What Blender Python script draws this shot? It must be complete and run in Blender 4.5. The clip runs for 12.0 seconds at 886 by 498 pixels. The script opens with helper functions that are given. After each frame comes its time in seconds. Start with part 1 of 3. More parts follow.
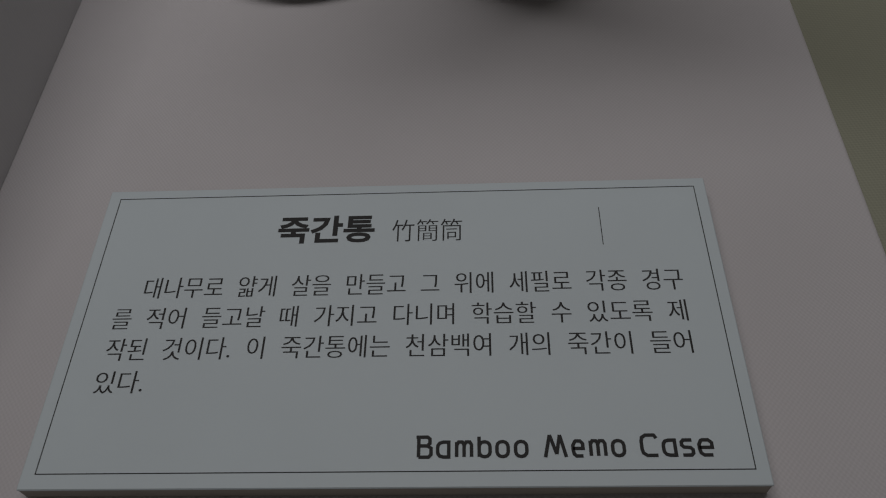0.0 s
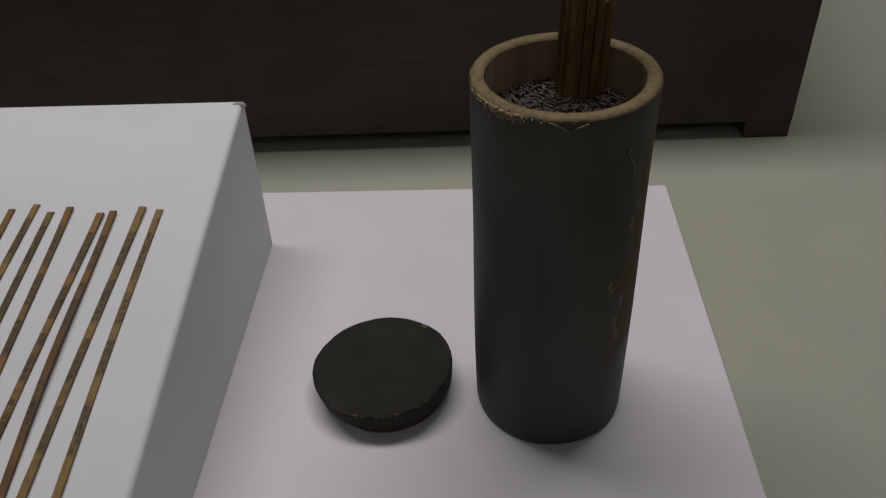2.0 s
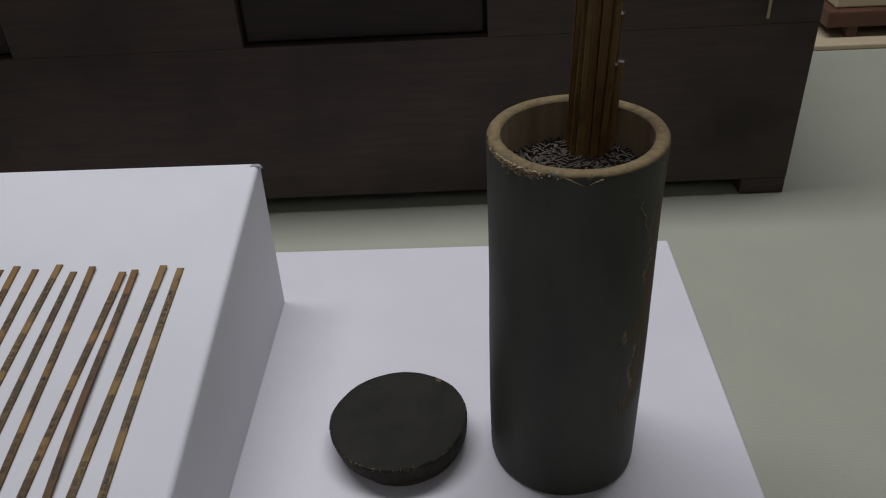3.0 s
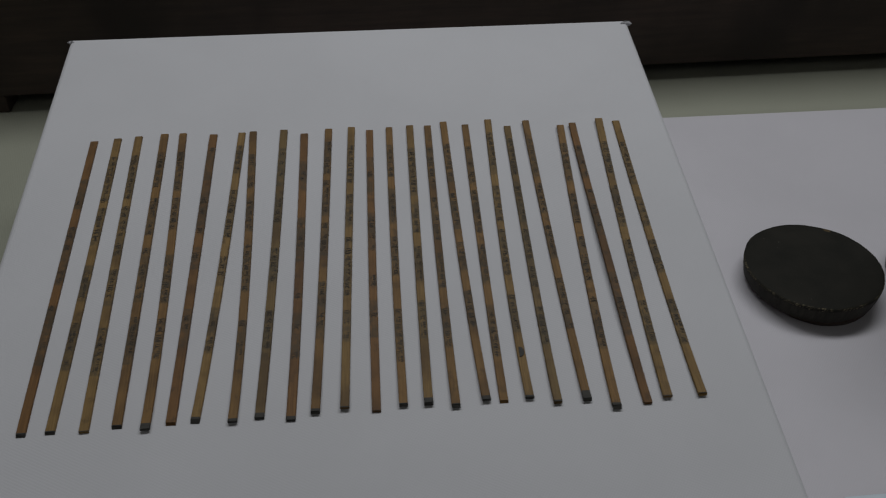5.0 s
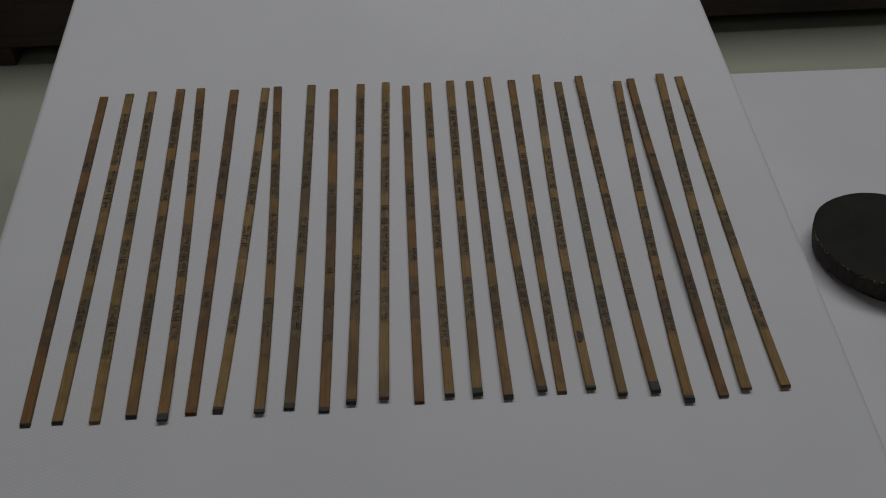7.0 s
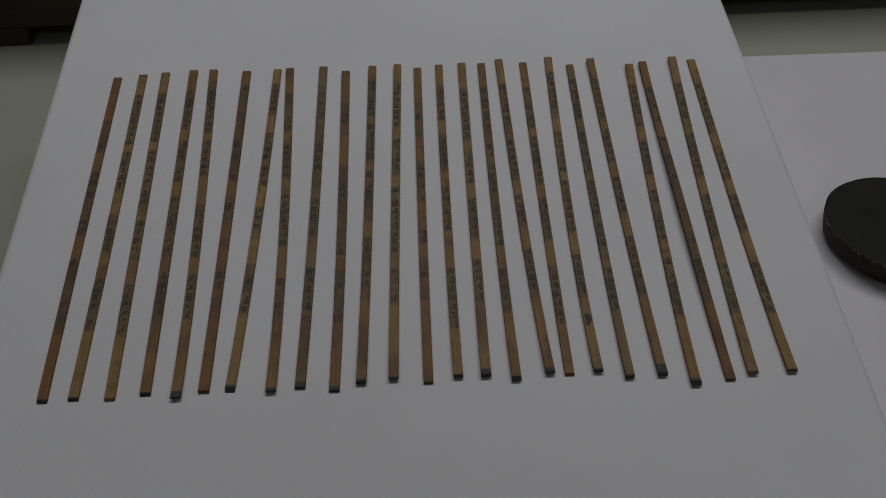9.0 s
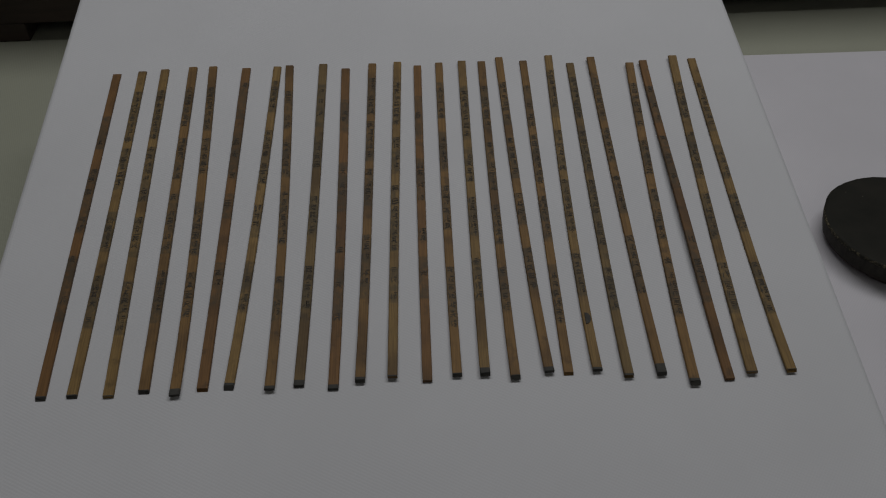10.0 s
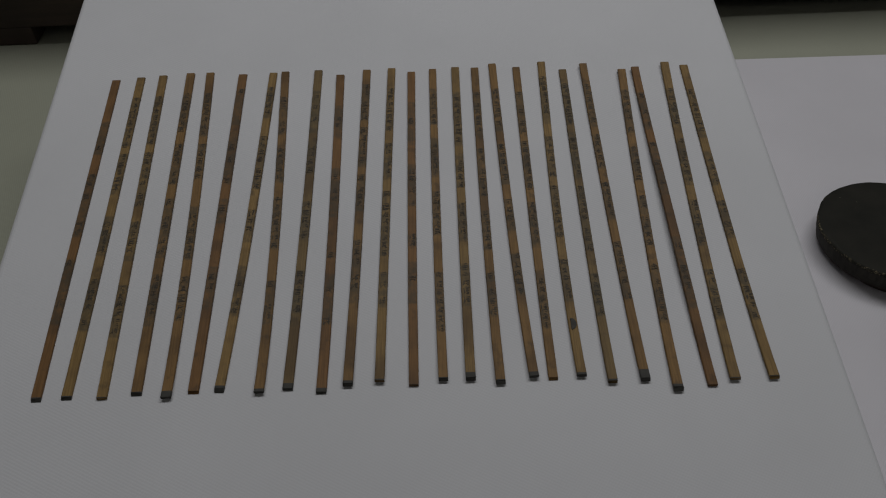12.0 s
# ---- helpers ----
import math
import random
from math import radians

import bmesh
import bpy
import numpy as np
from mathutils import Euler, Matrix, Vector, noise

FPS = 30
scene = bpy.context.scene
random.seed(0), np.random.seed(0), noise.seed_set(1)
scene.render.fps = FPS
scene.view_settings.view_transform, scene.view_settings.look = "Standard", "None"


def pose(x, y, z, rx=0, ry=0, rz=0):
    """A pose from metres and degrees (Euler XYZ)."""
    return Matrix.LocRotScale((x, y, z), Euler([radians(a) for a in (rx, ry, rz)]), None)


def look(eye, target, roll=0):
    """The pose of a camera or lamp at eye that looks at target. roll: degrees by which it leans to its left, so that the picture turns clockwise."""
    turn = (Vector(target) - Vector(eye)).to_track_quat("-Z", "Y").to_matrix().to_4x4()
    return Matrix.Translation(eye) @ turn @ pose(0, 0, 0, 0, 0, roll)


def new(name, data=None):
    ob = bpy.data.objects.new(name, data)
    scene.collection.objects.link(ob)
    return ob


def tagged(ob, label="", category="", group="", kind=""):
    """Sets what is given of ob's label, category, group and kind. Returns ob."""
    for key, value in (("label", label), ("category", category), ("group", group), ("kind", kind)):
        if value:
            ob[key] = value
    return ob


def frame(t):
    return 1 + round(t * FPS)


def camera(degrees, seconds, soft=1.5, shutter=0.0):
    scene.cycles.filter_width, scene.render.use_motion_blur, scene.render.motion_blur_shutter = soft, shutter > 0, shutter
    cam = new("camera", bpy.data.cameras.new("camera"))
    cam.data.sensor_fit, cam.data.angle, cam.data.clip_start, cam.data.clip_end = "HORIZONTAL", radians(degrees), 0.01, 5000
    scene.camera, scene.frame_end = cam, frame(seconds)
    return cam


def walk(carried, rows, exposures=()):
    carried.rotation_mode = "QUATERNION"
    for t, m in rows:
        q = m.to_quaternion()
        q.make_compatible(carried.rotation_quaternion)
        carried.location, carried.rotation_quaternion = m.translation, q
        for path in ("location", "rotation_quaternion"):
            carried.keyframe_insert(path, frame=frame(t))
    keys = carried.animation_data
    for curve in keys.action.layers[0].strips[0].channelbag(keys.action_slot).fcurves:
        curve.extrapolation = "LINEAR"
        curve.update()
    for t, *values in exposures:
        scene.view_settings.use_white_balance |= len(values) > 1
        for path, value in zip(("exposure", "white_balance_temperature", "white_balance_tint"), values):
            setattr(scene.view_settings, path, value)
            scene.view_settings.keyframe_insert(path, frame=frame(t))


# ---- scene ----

# The camera: a phone carried over the label, up past the tube, then across to the sloped riser.
cam = camera(57.4, 12.0, soft=1.12, shutter=0.2)


def aim(x, y, z, yaw, pitch, roll):
    ya, pi_ = radians(yaw), radians(pitch)
    return look((x, y, z), (x - math.sin(ya) * math.cos(pi_), y + math.cos(ya) * math.cos(pi_), z + math.sin(pi_)), roll)


PATH = (
    (0.0, 0.1542, -0.1590, 0.1933, 4.60, -54.19, -4.89),
    (0.5, 0.1524, -0.1616, 0.2108, 5.49, -54.43, -5.61),
    (1.0, 0.1453, -0.1619, 0.2553, 4.59, -50.92, -4.74),
    (1.5, 0.1396, -0.1609, 0.2969, 4.15, -43.37, -4.07),
    (1.8, 0.1426, -0.1568, 0.3189, 3.96, -40.34, -3.61),
    (2.0, 0.1411, -0.1564, 0.3296, 3.83, -38.81, -3.26),
    (2.5, 0.1364, -0.1551, 0.3401, 3.33, -36.16, -2.81),
    (2.7, 0.1406, -0.1620, 0.3337, 3.86, -34.48, -3.52),
    (4.3, -0.0516, -0.1789, 0.3425, -6.16, -34.45, 0.73),
    (4.5, -0.0842, -0.1831, 0.3327, -5.39, -36.85, 0.12),
    (4.8, -0.1398, -0.1813, 0.3194, -5.95, -39.92, 0.55),
    (5.0, -0.1527, -0.1792, 0.3148, -5.59, -40.63, 0.45),
    (5.5, -0.1679, -0.1708, 0.3109, -5.10, -41.81, 0.18),
    (6.0, -0.1664, -0.1635, 0.3009, -4.37, -42.69, -0.17),
    (6.5, -0.1636, -0.1542, 0.2972, -4.14, -43.21, -0.14),
    (7.0, -0.1629, -0.1472, 0.2941, -4.22, -43.53, -0.01),
    (9.0, -0.1623, -0.1486, 0.2961, -3.06, -44.88, -0.41),
    (9.5, -0.1623, -0.1491, 0.2970, -3.10, -44.99, -0.29),
    (10.0, -0.1624, -0.1480, 0.2962, -3.15, -45.08, -0.13),
    (10.5, -0.1562, -0.1496, 0.2961, -2.69, -45.21, -0.36),
    (11.0, -0.1496, -0.1499, 0.2985, -2.41, -45.22, -0.53),
    (11.5, -0.1494, -0.1486, 0.3013, -2.33, -45.06, -0.53),
    (12.0, -0.1531, -0.1495, 0.3016, -1.87, -45.24, -0.80),
)
EXPOSURES = ((0.0, -1.53, 6960, 12), (0.6, -1.60, 6960, 12), (1.1, -1.70, 7010, 12), (1.5, -1.05, 6790, 12), (2.0, -0.47, 6740, 13),
             (2.5, -0.17, 6520, 13), (4.3, -0.54, 6110, 12), (4.6, -0.84, 6140, 11), (5.0, -1.09, 6440, 9), (5.5, -1.13, 6560, 9),
             (7.0, -1.23, 6590, 9), (9.5, -1.28, 6600, 9), (11.5, -1.25, 6600, 9), (12.0, -1.19, 6600, 9))
walk(cam, [(t, aim(*row)) for t, *row in PATH], EXPOSURES)

# ---- light ----
world = bpy.data.worlds.new("world")
scene.world = world
world.use_nodes = True
world.node_tree.nodes["Background"].inputs["Color"].default_value = (0.9, 0.95, 1.0, 1)
world.node_tree.nodes["Background"].inputs["Strength"].default_value = 0.05


def area_lamp(name, x, y, z, sx, sy, power, colour, target):
    data = bpy.data.lights.new(name, "AREA")
    data.shape, data.size, data.size_y, data.energy, data.color = "RECTANGLE", sx, sy, power, colour
    ob = new(name, data)
    ob.matrix_world = look((x, y, z), target)
    return ob


area_lamp("case_lamp", 0.03, 0.445, 1.20, 1.2, 0.25, 15.4, (0.97, 0.98, 1.0), (0.03, 0.38, 0))

# soft unseen fill, added on the visitors' side to lift the front faces
area_lamp("gallery_lamp", 0.1, -1.55, 1.70, 3.2, 0.8, 5.8, (1.0, 0.98, 0.95), (0.1, -0.5, 0.0))

# ---- materials ----


def material(name, build):
    m = bpy.data.materials.new(name)
    m.use_nodes = True
    nt = m.node_tree
    bsdf = nt.nodes["Principled BSDF"]
    build(nt, bsdf)
    return m


def node(nt, kind, **values):
    n = nt.nodes.new(kind)
    for key, value in values.items():
        n.inputs[key.replace("_", " ")].default_value = value
    return n


def coords(nt, scale=(1, 1, 1), turn=(0, 0, 0)):
    c, mp = nt.nodes.new("ShaderNodeTexCoord"), nt.nodes.new("ShaderNodeMapping")
    mp.inputs["Scale"].default_value = scale
    mp.inputs["Rotation"].default_value = turn
    nt.links.new(c.outputs["Object"], mp.inputs["Vector"])
    return mp.outputs["Vector"]


def noise_of(nt, vec, scale, detail=4.0, rough=0.55):
    n = node(nt, "ShaderNodeTexNoise", Scale=scale, Detail=detail, Roughness=rough)
    nt.links.new(vec, n.inputs["Vector"])
    return n.outputs["Fac"]


def ramp(nt, fac, *stops):
    r = nt.nodes.new("ShaderNodeValToRGB")
    els = r.color_ramp.elements
    while len(els) < len(stops):
        els.new(0.5)
    for e, (p, c) in zip(els, stops):
        e.position, e.color = p, (*c, 1)
    nt.links.new(fac, r.inputs["Fac"])
    return r.outputs["Color"]


def blend(nt, fac, a, b, how="MIX"):
    m = nt.nodes.new("ShaderNodeMix")
    m.data_type, m.blend_type = "RGBA", how
    for value, sock in ((fac, m.inputs[0]), (a, m.inputs[6]), (b, m.inputs[7])):
        if isinstance(value, (int, float)):
            sock.default_value = value
        elif isinstance(value, tuple):
            sock.default_value = (*value, 1)
        else:
            nt.links.new(value, sock)
    return m.outputs[2]


def maths(nt, how, a, b=0.0):
    m = nt.nodes.new("ShaderNodeMath")
    m.operation = how
    for value, sock in ((a, m.inputs[0]), (b, m.inputs[1])):
        if isinstance(value, (int, float)):
            sock.default_value = value
        else:
            nt.links.new(value, sock)
    return m.outputs[0]


def smooth(nt, value, lo, hi):
    m = nt.nodes.new("ShaderNodeMapRange")
    m.interpolation_type = "SMOOTHSTEP"
    m.inputs["From Min"].default_value, m.inputs["From Max"].default_value = lo, hi
    nt.links.new(value, m.inputs["Value"])
    return m.outputs["Result"]


def bump(nt, bsdf, height, strength, distance):
    b = node(nt, "ShaderNodeBump", Strength=strength, Distance=distance)
    nt.links.new(height, b.inputs["Height"])
    nt.links.new(b.outputs["Normal"], bsdf.inputs["Normal"])


def ribs(nt, wavelength, turn):
    w = nt.nodes.new("ShaderNodeTexWave")
    w.inputs["Scale"].default_value = 2 * math.pi / (20 * wavelength)
    w.inputs["Distortion"].default_value = 0.6
    w.inputs["Detail"].default_value = 1.0
    nt.links.new(coords(nt, turn=turn), w.inputs["Vector"])
    return w.outputs["Fac"]


def cloth(colour, dark, wavelength, turn, depth, sheen=0.15, rough=0.75):
    """Woven cloth: a diagonal rib, a cross thread, slow unevenness."""

    def build(nt, bsdf):
        rib = ribs(nt, wavelength, (0, 0, turn))
        cross = ribs(nt, wavelength * 1.12, (0, 0, turn + radians(78)))
        weave = maths(nt, "ADD", maths(nt, "MULTIPLY", rib, 0.8), maths(nt, "MULTIPLY", cross, 0.7))
        slow = noise_of(nt, coords(nt), 14, 3)
        fine = noise_of(nt, coords(nt), 900, 2)
        col = blend(nt, smooth(nt, slow, 0.3, 0.7), colour, tuple(c * 0.94 for c in colour))
        col = blend(nt, maths(nt, "MULTIPLY", weave, 0.45), col, dark)
        nt.links.new(col, bsdf.inputs["Base Color"])
        bsdf.inputs["Roughness"].default_value = rough
        bsdf.inputs["Sheen Weight"].default_value = sheen
        bump(nt, bsdf, maths(nt, "ADD", weave, maths(nt, "MULTIPLY", fine, 0.8)), 0.5, depth)

    return build


def plain(colour, rough=0.7, vary=0.06, scale=40, grain=400, depth=0.0001, metal=0.0):
    def build(nt, bsdf):
        v = noise_of(nt, coords(nt), scale, 5)
        col = blend(nt, v, tuple(c * (1 - vary) for c in colour), tuple(min(1, c * (1 + vary)) for c in colour))
        nt.links.new(col, bsdf.inputs["Base Color"])
        bsdf.inputs["Roughness"].default_value = rough
        bsdf.inputs["Metallic"].default_value = metal
        bump(nt, bsdf, noise_of(nt, coords(nt), grain, 3), 0.3, depth)

    return build


def wood(dark, light, rough, along=(40, 3, 40)):
    def build(nt, bsdf):
        grain = noise_of(nt, coords(nt, along), 6, 6, 0.6)
        blot = noise_of(nt, coords(nt), 9, 3)
        col = ramp(nt, grain, (0.3, dark), (0.75, light))
        col = blend(nt, smooth(nt, blot, 0.4, 0.75), col, tuple(c * 0.6 for c in dark))
        nt.links.new(col, bsdf.inputs["Base Color"])
        bsdf.inputs["Roughness"].default_value = rough
        bump(nt, bsdf, grain, 0.25, 0.0006)

    return build


def strip_wood(nt, bsdf):
    """Aged bamboo: fine lengthwise fibre, each strip its own brown, darker handled bands."""
    info = nt.nodes.new("ShaderNodeObjectInfo")
    tone = node(nt, "ShaderNodeHueSaturation")
    nt.links.new(maths(nt, "ADD", 0.90, maths(nt, "MULTIPLY", info.outputs["Random"], 0.2)), tone.inputs["Value"])
    nt.links.new(info.outputs["Color"], tone.inputs["Color"])
    base = tone.outputs["Color"]
    vec = coords(nt)
    shift = nt.nodes.new("ShaderNodeVectorMath")
    shift.operation = "ADD"
    off = nt.nodes.new("ShaderNodeCombineXYZ")
    nt.links.new(maths(nt, "MULTIPLY", info.outputs["Random"], 37.0), off.inputs["Y"])
    nt.links.new(maths(nt, "MULTIPLY", info.outputs["Random"], 11.0), off.inputs["X"])
    nt.links.new(vec, shift.inputs[0])
    nt.links.new(off.outputs[0], shift.inputs[1])
    stretch = nt.nodes.new("ShaderNodeMapping")
    stretch.inputs["Scale"].default_value = (1.0, 0.02, 1.0)
    nt.links.new(shift.outputs[0], stretch.inputs["Vector"])
    fibre = noise_of(nt, stretch.outputs[0], 2600, 4, 0.6)
    bands = noise_of(nt, shift.outputs[0], 45, 3)
    stains = noise_of(nt, shift.outputs[0], 160, 4)
    col = blend(nt, smooth(nt, fibre, 0.3, 0.72), blend(nt, 0.5, base, (0.06, 0.030, 0.011)), base)
    col = blend(nt, maths(nt, "MULTIPLY", smooth(nt, bands, 0.46, 0.66), 0.55), col, (0.055, 0.030, 0.014))
    col = blend(nt, maths(nt, "MULTIPLY", smooth(nt, stains, 0.56, 0.72), 0.5), col, (0.04, 0.028, 0.017))
    mark = nt.nodes.new("ShaderNodeAttribute")
    mark.attribute_name = "written"
    col = blend(nt, maths(nt, "MULTIPLY", maths(nt, "MULTIPLY", mark.outputs["Fac"], smooth(nt, noise_of(nt, shift.outputs[0], 420, 4, 0.65), 0.26, 0.60)), 0.86), col, (0.052, 0.044, 0.028))
    nt.links.new(col, bsdf.inputs["Base Color"])
    bsdf.inputs["Roughness"].default_value = 0.6
    bsdf.inputs["Specular IOR Level"].default_value = 0.25
    bump(nt, bsdf, fibre, 0.35, 0.0002)


def slip_wood(nt, bsdf):
    """The slips kept in the tube: the same bamboo, duller and greyer."""
    strip_wood(nt, bsdf)
    grey = nt.nodes.new("ShaderNodeHueSaturation")
    grey.inputs["Saturation"].default_value, grey.inputs["Value"].default_value = 1.0, 0.86
    nt.links.new(bsdf.inputs["Base Color"].links[0].from_socket, grey.inputs["Color"])
    nt.links.new(grey.outputs["Color"], bsdf.inputs["Base Color"])


def bamboo_skin(nt, bsdf):
    """Dark lacquered bamboo with a flaked strip down one side, scuffs and a bare, chipped rim."""
    c = nt.nodes.new("ShaderNodeTexCoord")
    sep = nt.nodes.new("ShaderNodeSeparateXYZ")
    nt.links.new(c.outputs["Object"], sep.inputs[0])
    angle = maths(nt, "ARCTAN2", sep.outputs["Y"], sep.outputs["X"])
    ragged = noise_of(nt, coords(nt, (1, 1, 0.6)), 70, 5, 0.6)
    wob = maths(nt, "MULTIPLY", maths(nt, "SUBTRACT", ragged, 0.5), 1.25)
    shifted = maths(nt, "SUBTRACT", angle, maths(nt, "MULTIPLY", smooth(nt, sep.outputs["Z"], 0.105, 0.15), 0.28))
    a = maths(nt, "ADD", shifted, wob)
    inside = maths(nt, "MULTIPLY", smooth(nt, a, -0.88, -0.86), maths(nt, "SUBTRACT", 1.0, smooth(nt, a, 0.25, 0.3)))
    high = smooth(nt, maths(nt, "ADD", sep.outputs["Z"], maths(nt, "MULTIPLY", wob, 0.02)), 0.052, 0.058)
    patch = maths(nt, "MULTIPLY", inside, high)
    lip = maths(nt, "MULTIPLY", smooth(nt, a, -0.92, -0.885), maths(nt, "SUBTRACT", 1.0, smooth(nt, a, -0.875, -0.845)))
    lip = maths(nt, "MULTIPLY", maths(nt, "MULTIPLY", lip, high), smooth(nt, noise_of(nt, coords(nt), 95, 4), 0.45, 0.58))

    def near(centre, spread):
        return maths(nt, "SUBTRACT", 1.0, smooth(nt, maths(nt, "ABSOLUTE", maths(nt, "SUBTRACT", angle, centre)), 0.0, spread))

    flaky = maths(nt, "ADD", 0.0012, maths(nt, "MULTIPLY", near(-2.45, 0.75), 0.022))
    flaky = maths(nt, "ADD", flaky, maths(nt, "MULTIPLY", near(-1.60, 0.22), 0.012))
    crumbs = noise_of(nt, coords(nt), 190, 5, 0.65)
    rim = smooth(nt, maths(nt, "ADD", sep.outputs["Z"], maths(nt, "MULTIPLY", maths(nt, "SUBTRACT", crumbs, 0.46), flaky)), 0.1828, 0.1834)
    fibre = noise_of(nt, coords(nt, (1, 1, 0.03)), 900, 4)
    scuff = smooth(nt, noise_of(nt, coords(nt), 320, 5, 0.7), 0.66, 0.74)
    cloudy = noise_of(nt, coords(nt, (1, 1, 0.4)), 30, 4)
    skin = ramp(nt, cloudy, (0.25, (0.026, 0.0262, 0.0208)), (0.75, (0.061, 0.060, 0.048)))
    skin = blend(nt, maths(nt, "MULTIPLY", scuff, 0.35), skin, (0.10, 0.075, 0.04))
    bare = ramp(nt, fibre, (0.3, (0.058, 0.043, 0.023)), (0.75, (0.135, 0.096, 0.050)))
    rimcol = ramp(nt, noise_of(nt, coords(nt), 260, 5, 0.7), (0.30, (0.070, 0.050, 0.024)), (0.48, (0.128, 0.092, 0.043)), (0.75, (0.190, 0.138, 0.067)))
    pits = smooth(nt, noise_of(nt, coords(nt), 130, 5, 0.7), 0.60, 0.66)
    rimcol = blend(nt, maths(nt, "MULTIPLY", pits, 0.7), rimcol, (0.042, 0.032, 0.019))
    col = blend(nt, maths(nt, "MULTIPLY", patch, 0.8), skin, bare)
    col = blend(nt, maths(nt, "MULTIPLY", lip, 0.75), col, (0.24, 0.165, 0.08))
    col = blend(nt, rim, col, rimcol)
    nt.links.new(col, bsdf.inputs["Base Color"])
    nt.links.new(maths(nt, "ADD", 0.58, maths(nt, "MULTIPLY", maths(nt, "MAXIMUM", patch, rim), 0.2)), bsdf.inputs["Roughness"])
    bsdf.inputs["Specular IOR Level"].default_value = 0.3
    h = maths(nt, "SUBTRACT", maths(nt, "MULTIPLY", fibre, 0.15), maths(nt, "MULTIPLY", patch, 1.0))
    h = maths(nt, "ADD", h, maths(nt, "MULTIPLY", lip, 1.2))
    bump(nt, bsdf, h, 0.6, 0.0006)


def lid_skin(nt, bsdf):
    """Dark lacquered lid: streaky side, brown raw lower edge, thin worn line round the top edge, one chip."""
    c = nt.nodes.new("ShaderNodeTexCoord")
    sep = nt.nodes.new("ShaderNodeSeparateXYZ")
    nt.links.new(c.outputs["Object"], sep.inputs[0])
    x, y, z = (sep.outputs[k] for k in "XYZ")
    z = maths(nt, "DIVIDE", z, maths(nt, "SUBTRACT", 1.0, maths(nt, "MULTIPLY", y, 2.6)))
    far = maths(nt, "SQRT", maths(nt, "ADD", maths(nt, "MULTIPLY", x, x), maths(nt, "MULTIPLY", y, y)))
    angle = maths(nt, "ARCTAN2", y, x)
    blot = noise_of(nt, coords(nt), 60, 5)
    fine = noise_of(nt, coords(nt), 900, 4, 0.7)
    streak = noise_of(nt, coords(nt, (1, 1, 0.08)), 520, 4, 0.6)
    col = ramp(nt, blot, (0.3, (0.0115, 0.0115, 0.009)), (0.7, (0.019, 0.0178, 0.014)))
    flank = maths(nt, "SUBTRACT", 1.0, smooth(nt, z, 0.0128, 0.0138))
    col = blend(nt, flank, col, ramp(nt, streak, (0.3, (0.018, 0.017, 0.014)), (0.75, (0.044, 0.040, 0.032))))
    col = blend(nt, maths(nt, "SUBTRACT", 1.0, smooth(nt, maths(nt, "ADD", z, maths(nt, "MULTIPLY", streak, 0.002)), 0.0052, 0.0064)), col, (0.030, 0.020, 0.014))
    edge = maths(nt, "MULTIPLY", smooth(nt, far, 0.0362, 0.0365), smooth(nt, z, 0.0134, 0.0137))
    worn = maths(nt, "MULTIPLY", smooth(nt, fine, 0.5, 0.6), smooth(nt, noise_of(nt, coords(nt), 70, 3), 0.42, 0.58))
    col = blend(nt, maths(nt, "MULTIPLY", edge, worn), col, (0.16, 0.135, 0.085))
    chip = maths(nt, "ABSOLUTE", maths(nt, "SUBTRACT", maths(nt, "ADD", angle, maths(nt, "MULTIPLY", maths(nt, "SUBTRACT", noise_of(nt, coords(nt), 420, 3), 0.5), 0.14)), 0.93))
    chip = maths(nt, "MULTIPLY", maths(nt, "SUBTRACT", 1.0, smooth(nt, chip, 0.035, 0.055)), smooth(nt, far, 0.0337, 0.0343))
    col = blend(nt, maths(nt, "MULTIPLY", chip, 0.8), col, (0.095, 0.068, 0.034))
    speck = smooth(nt, noise_of(nt, coords(nt), 640, 2, 0.5), 0.775, 0.79)
    col = blend(nt, maths(nt, "MULTIPLY", speck, 0.6), col, (0.22, 0.20, 0.16))
    nt.links.new(col, bsdf.inputs["Base Color"])
    bsdf.inputs["Roughness"].default_value = 0.72
    bsdf.inputs["Specular IOR Level"].default_value = 0.16
    bump(nt, bsdf, maths(nt, "ADD", fine, maths(nt, "MULTIPLY", streak, flank)), 0.35, 0.0002)


M_BOARD = material("ivory_satin_cloth", cloth((0.590, 0.572, 0.606), (0.50, 0.485, 0.513), 0.00095, radians(-38), 0.00004))
M_RISER = material("white_satin_cloth", cloth((0.575, 0.575, 0.596), (0.52, 0.52, 0.54), 0.00095, radians(38), 0.00004))
M_FLOOR = material("sage_ribbed_cloth", cloth((0.322, 0.328, 0.258), (0.235, 0.24, 0.187), 0.0010, radians(88), 0.00008))
M_CARD = material("pale_blue_paper", plain((0.562, 0.640, 0.695), 0.6, 0.04, 25, 1500, 0.00003))
M_FOAM = material("grey_foam_edge", plain((0.40, 0.37, 0.33), 0.85, 0.1, 60, 900))
M_INK = material("black_print", plain((0.011, 0.011, 0.013), 0.7, 0.2, 300))
M_BRUSH = material("brush_ink", plain((0.040, 0.031, 0.021), 0.75, 0.3, 500))
M_STRIP = material("aged_bamboo", strip_wood)
M_SLIP = material("dull_bamboo", slip_wood)
# cut upper ends: the grey paints in lamp light caught by the end grain
M_TIP = material("lit_cut_tip", plain((0.150, 0.138, 0.125), 0.7, 0.4, 600))
M_CUT = material("dark_cut_end", plain((0.040, 0.038, 0.033), 0.8, 0.6, 500))
M_TUBE = material("dark_lacquered_bamboo", bamboo_skin)
